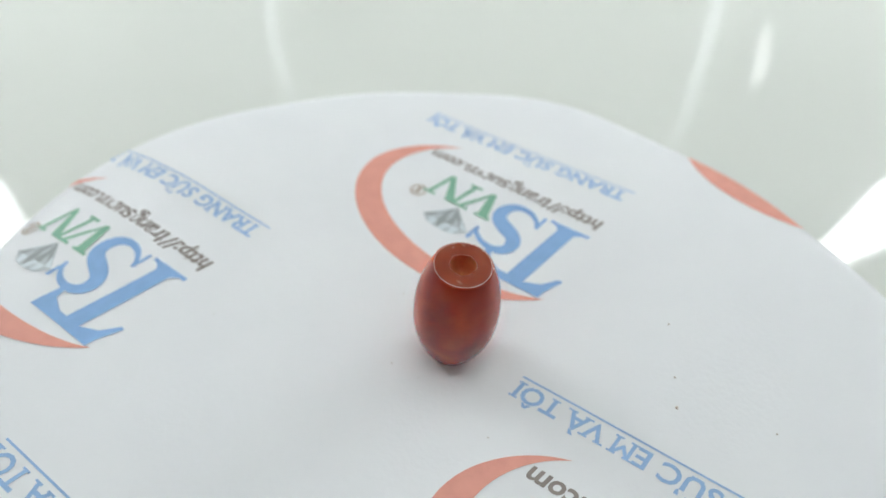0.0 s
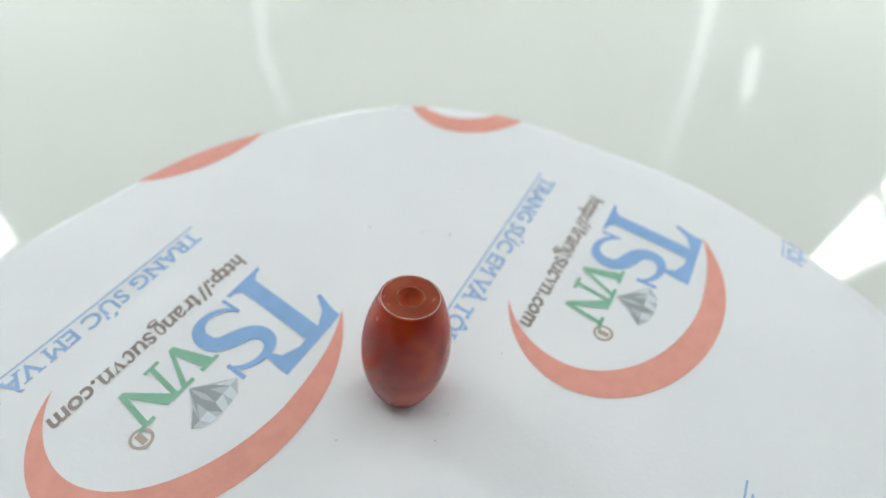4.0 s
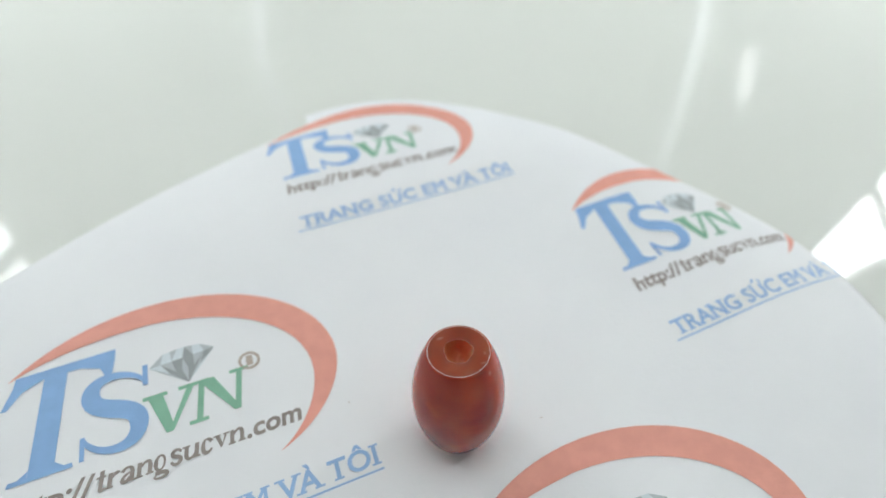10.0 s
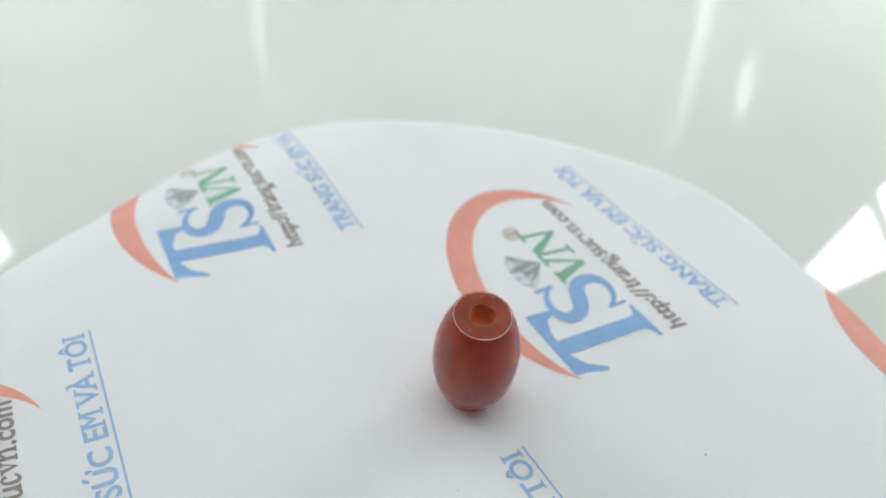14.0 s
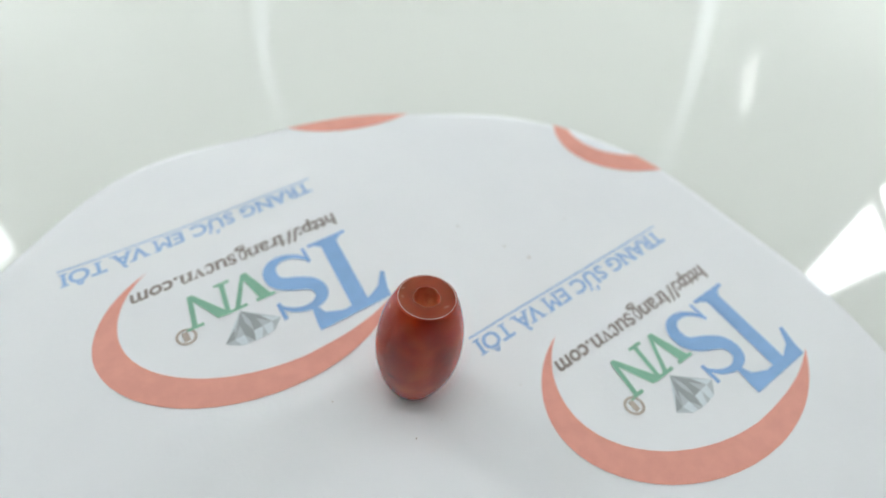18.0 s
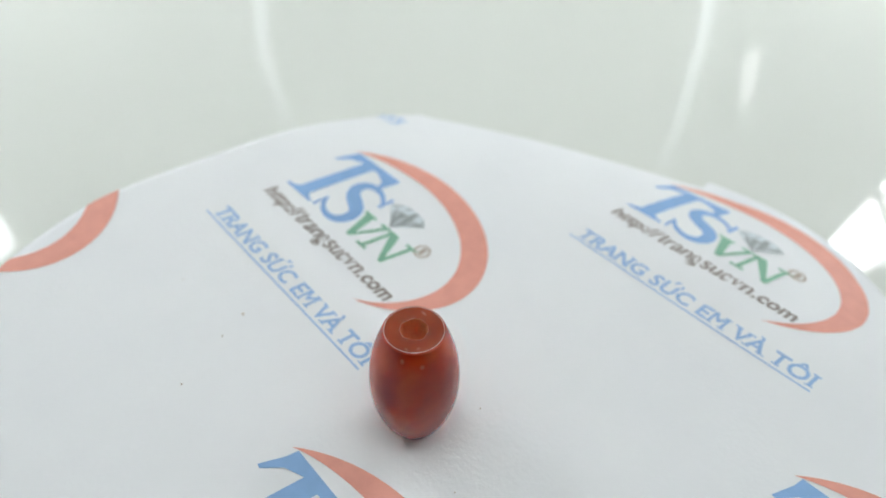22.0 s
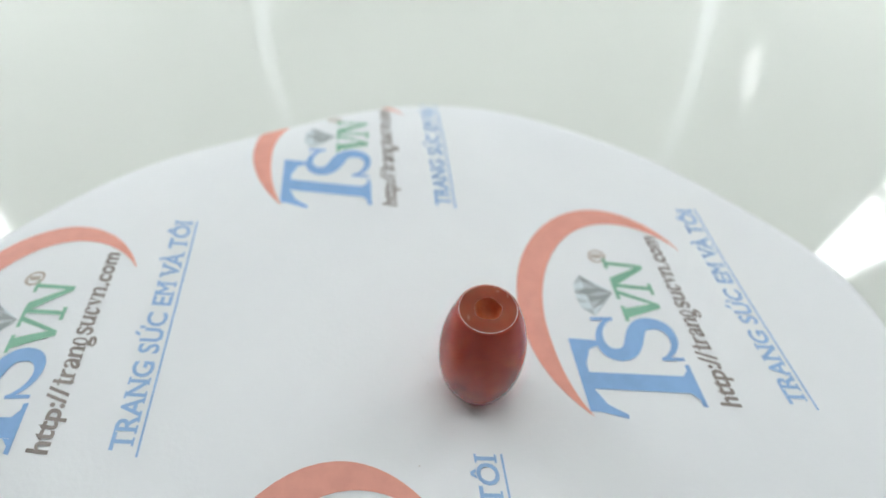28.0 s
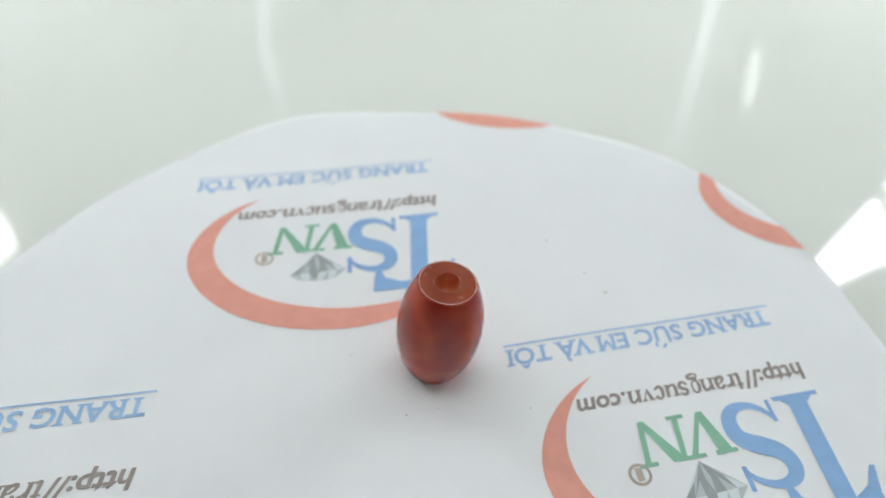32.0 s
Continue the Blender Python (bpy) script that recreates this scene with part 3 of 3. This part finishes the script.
def chipped(k, a):
    """The drilled mouth is ground away unevenly, wide at the face and round further in."""
    deep = max(0.0, 1 - k / 3.0)
    return 1 + deep * (0.025 * math.cos(5 * a + 1) + 0.03 * math.cos(3 * a) + 0.012 * math.cos(9 * a))


def bead_part(name, profile, wobble, material, label="", steps=128):
    bm = bmesh.new()
    lathe(bm, [(r * MM, z * MM) for r, z in profile], steps, wobble)
    return part(name, bm, material, bead, label, True)


def barrel_radius(f):
    tip = END if f > 0.5 else FOOT
    return tip + (BELLY - tip) * (1 - abs(2 * f - 1) ** 2.1)


# rounded barrel, its worn edges, the flat ends and the bore
LEAN = radians(22)
TOP = HIGH - ROUND * (1 - math.sin(LEAN))
FLAT = END - ROUND * math.cos(LEAN)
barrel = [(barrel_radius(k / 48), 0.1 + (TOP - 0.1) * k / 48) for k in range(49)]
arc = [LEAN + (math.pi / 2 - LEAN) * (k / 10) ** 0.8 for k in range(11)]
bead_part("barrel", barrel, uneven, STONE, "polished barrel")
bead_part("worn_edge", [(FLAT + ROUND * math.cos(a), HIGH - ROUND + ROUND * math.sin(a)) for a in arc[:9]], uneven, STONE, "rounded glossy edge")
bead_part("edge_line", [(FLAT + ROUND * math.cos(a), HIGH - ROUND + ROUND * math.sin(a)) for a in arc[8:]], uneven, EDGE, "thin worn line, edge highlight painted into its pale colour")
bead_part("worn_edge", [(FOOT - 0.12, 0.0), (FOOT - 0.05, 0.03), (FOOT + 0.001, 0.1)], uneven, STONE, "rounded glossy edge")
face = [(FLAT - (FLAT - HOLE) * k / 8, HIGH - 0.03 * math.sin(math.pi * k / 16)) for k in range(9)]
bead_part("end_face", face, lambda k, a: uneven(k, a) * (1 - k / 8) + chipped(0, a) * k / 8, FACE, "flat polished end, reflected haze painted into its colour")
bead_part("end_face", [(HOLE, 0.0), (FOOT - 0.12, 0.0)], None, STONE, "flat polished end")
bead_part("bore_rim", [(HOLE + 0.06, HIGH - 0.028), (HOLE + 0.03, HIGH + 0.002), (HOLE - 0.01, HIGH - 0.02), (HOLE - 0.02, HIGH - 0.06)], lambda k, a: chipped(0, a), MOUTH, "thin pale chipped rim")
bore = [(HOLE, HIGH - 0.03), (HOLE - 0.05, HIGH - 0.10), (HOLE - 0.10, HIGH - 0.4), (HOLE - 0.2, HIGH - 0.9), (HOLE - 0.45, HIGH - 1.5), (HOLE - 0.95, HIGH - 1.9), (0.02, HIGH - 2.1)]
bead_part("bore", bore, chipped, BORE, "frosted drill hole, painted orange as lit through the stone")

# it stands a little out of plumb in the dent that it makes
BEAD_PLACE = pose(0.00088, -0.00480, -0.00055, -1.2, -3.9)


# ---- how the table turns: seconds, mm, degrees ----
TURNS = (
    (0.0, -1.74, -0.65, 1.07, 0.81, 1.15, 144.49),
    (0.5, -1.62, -1.22, 0.88, 0.64, 1.06, 156.55),
    (1.0, -1.46, -1.69, 0.76, 0.41, 1.10, 168.58),
    (1.5, -0.76, -1.51, 0.25, 0.42, 0.68, 180.59),
    (2.0, -0.12, -1.23, -0.20, 0.18, 0.31, 192.63),
    (2.5, -0.06, -1.43, 0.05, 0.64, 0.16, 204.51),
    (3.0, -0.01, -1.70, 0.27, 1.07, -0.21, 216.42),
    (3.5, -0.00, -1.77, 0.55, 0.87, -0.45, 228.49),
    (4.0, 0.01, -1.93, 0.76, 0.66, -0.70, 240.57),
    (4.5, 0.02, -2.09, 0.98, 0.37, -0.88, 252.65),
    (5.0, 0.04, -2.25, 1.20, 0.06, -0.96, 264.73),
    (5.5, 0.04, -2.41, 1.41, -0.26, -0.96, 276.82),
    (6.0, 0.06, -2.59, 1.62, -0.58, -0.87, 288.89),
    (6.5, -0.13, -2.14, 1.22, -0.85, -0.59, 301.09),
    (7.0, -0.30, -1.72, 0.81, -1.05, -0.27, 313.29),
    (7.5, -0.15, -1.19, 0.34, -0.71, -0.13, 325.00),
    (8.0, 0.00, -0.70, -0.15, -0.40, -0.13, 336.70),
    (8.5, -0.21, -0.64, -0.52, -0.39, 0.10, 348.66),
    (9.0, -0.44, -0.54, -0.85, -0.27, 0.34, 360.62),
    (9.5, -0.21, -0.57, -0.90, -0.30, 0.24, 372.40),
    (10.0, 0.01, -0.52, -0.89, -0.30, 0.15, 384.18),
    (10.5, -0.05, -0.87, -0.58, -0.56, 0.39, 396.06),
    (11.0, -0.13, -1.18, -0.26, -0.70, 0.72, 407.94),
    (11.5, -0.10, -0.98, -0.21, -0.71, 1.04, 419.81),
    (12.0, -0.06, -0.84, -0.19, -0.62, 1.43, 431.67),
    (12.5, 0.07, -0.60, -0.51, -0.44, 1.06, 443.39),
    (13.0, 0.18, -0.38, -0.83, -0.43, 0.70, 455.09),
    (13.5, 0.32, -0.40, -0.75, -0.32, 0.67, 467.22),
    (14.0, 0.48, -0.43, -0.68, -0.23, 0.64, 479.36),
    (14.5, 0.42, -0.31, -0.72, -0.42, 0.47, 491.21),
    (15.0, 0.35, -0.21, -0.78, -0.64, 0.44, 503.08),
    (15.5, 0.32, -0.24, -0.67, -0.54, 0.28, 515.17),
    (16.0, 0.26, -0.28, -0.55, -0.54, 0.11, 527.28),
    (16.5, 0.21, -0.32, -0.43, -0.62, -0.04, 539.38),
    (17.0, 0.15, -0.35, -0.31, -0.80, -0.14, 551.48),
    (17.5, 0.09, -0.40, -0.19, -1.02, -0.16, 563.58),
    (18.0, 0.06, -0.48, -0.11, -1.25, -0.10, 575.68),
    (18.5, 0.09, -0.41, 0.16, -0.80, -0.12, 587.60),
    (19.0, 0.13, -0.34, 0.41, -0.41, -0.32, 599.50),
    (19.5, 0.33, -0.17, 0.13, -0.56, -0.09, 611.67),
    (20.0, 0.53, 0.02, -0.14, -0.61, 0.22, 623.84),
    (20.5, 0.35, 0.12, -0.27, -0.30, 0.29, 635.46),
    (21.0, 0.18, 0.23, -0.40, -0.00, 0.26, 647.08),
    (21.5, 0.14, 0.46, -0.55, 0.08, 0.13, 659.32),
    (22.0, 0.11, 0.71, -0.69, 0.11, 0.01, 671.56),
    (22.5, 0.16, 0.84, -0.80, -0.01, 0.33, 683.43),
    (23.0, 0.20, 0.97, -0.90, 0.02, 0.67, 695.31),
    (23.5, -0.02, 0.71, -0.84, -0.11, 0.58, 707.35),
    (24.0, -0.25, 0.46, -0.76, -0.26, 0.57, 719.39),
    (24.5, -0.35, 0.32, -0.54, -0.12, 0.71, 731.22),
    (25.0, -0.46, 0.17, -0.33, 0.05, 0.82, 743.05),
    (25.5, -0.35, 0.23, -0.36, 0.06, 0.80, 754.97),
    (26.0, -0.24, 0.29, -0.40, 0.06, 0.81, 766.91),
    (26.5, -0.12, 0.35, -0.43, 0.08, 0.85, 778.84),
    (27.0, -0.02, 0.41, -0.47, 0.13, 0.93, 790.78),
    (27.5, 0.10, 0.47, -0.51, 0.21, 1.01, 802.71),
    (28.0, 0.22, 0.55, -0.54, 0.34, 1.09, 814.65),
    (28.5, 0.32, 0.76, -0.72, 0.33, 0.82, 826.44),
    (29.0, 0.43, 1.04, -0.87, 0.21, 0.58, 838.24),
    (29.5, 0.19, 0.88, -0.93, -0.20, 0.53, 849.88),
    (30.0, -0.06, 0.73, -0.99, -0.62, 0.67, 861.52),
    (30.5, -0.11, 0.46, -0.84, -0.77, 0.61, 873.45),
    (31.0, -0.15, 0.16, -0.72, -0.93, 0.65, 885.37),
    (31.5, 0.04, -0.02, -0.30, -0.36, 0.44, 897.80),
    (32.0, 0.23, -0.20, 0.12, 0.06, 0.02, 910.22),
)


CREEP = ((0, -0.27), (3, -0.16), (6, -0.27), (7, -0.20), (8, -0.01), (9, 0.07), (10, 0.13), (11, -0.12), (12, -0.26), (15, -0.15), (18, -0.20),
         (21, 0.02), (24, 0.15), (25.5, 0.08), (28, -0.42), (29, -0.16), (30, 0.18), (31, 0.30), (32, -0.02))


def motions():
    rows = [(t, pose(x * MM, y * MM, z * MM, rx, ry, rz)) for t, x, y, z, rx, ry, rz in TURNS]
    walk(platter, rows)
    walk(sheet, rows)
    # the bead creeps by fractions of a millimetre over the paper
    creep = lambda t: MM * float(np.interp(t, *zip(*CREEP)))
    walk(bead, [(t, Matrix.Translation((creep(t), 0, 0)) @ m @ BEAD_PLACE) for t, m in rows])


motions()
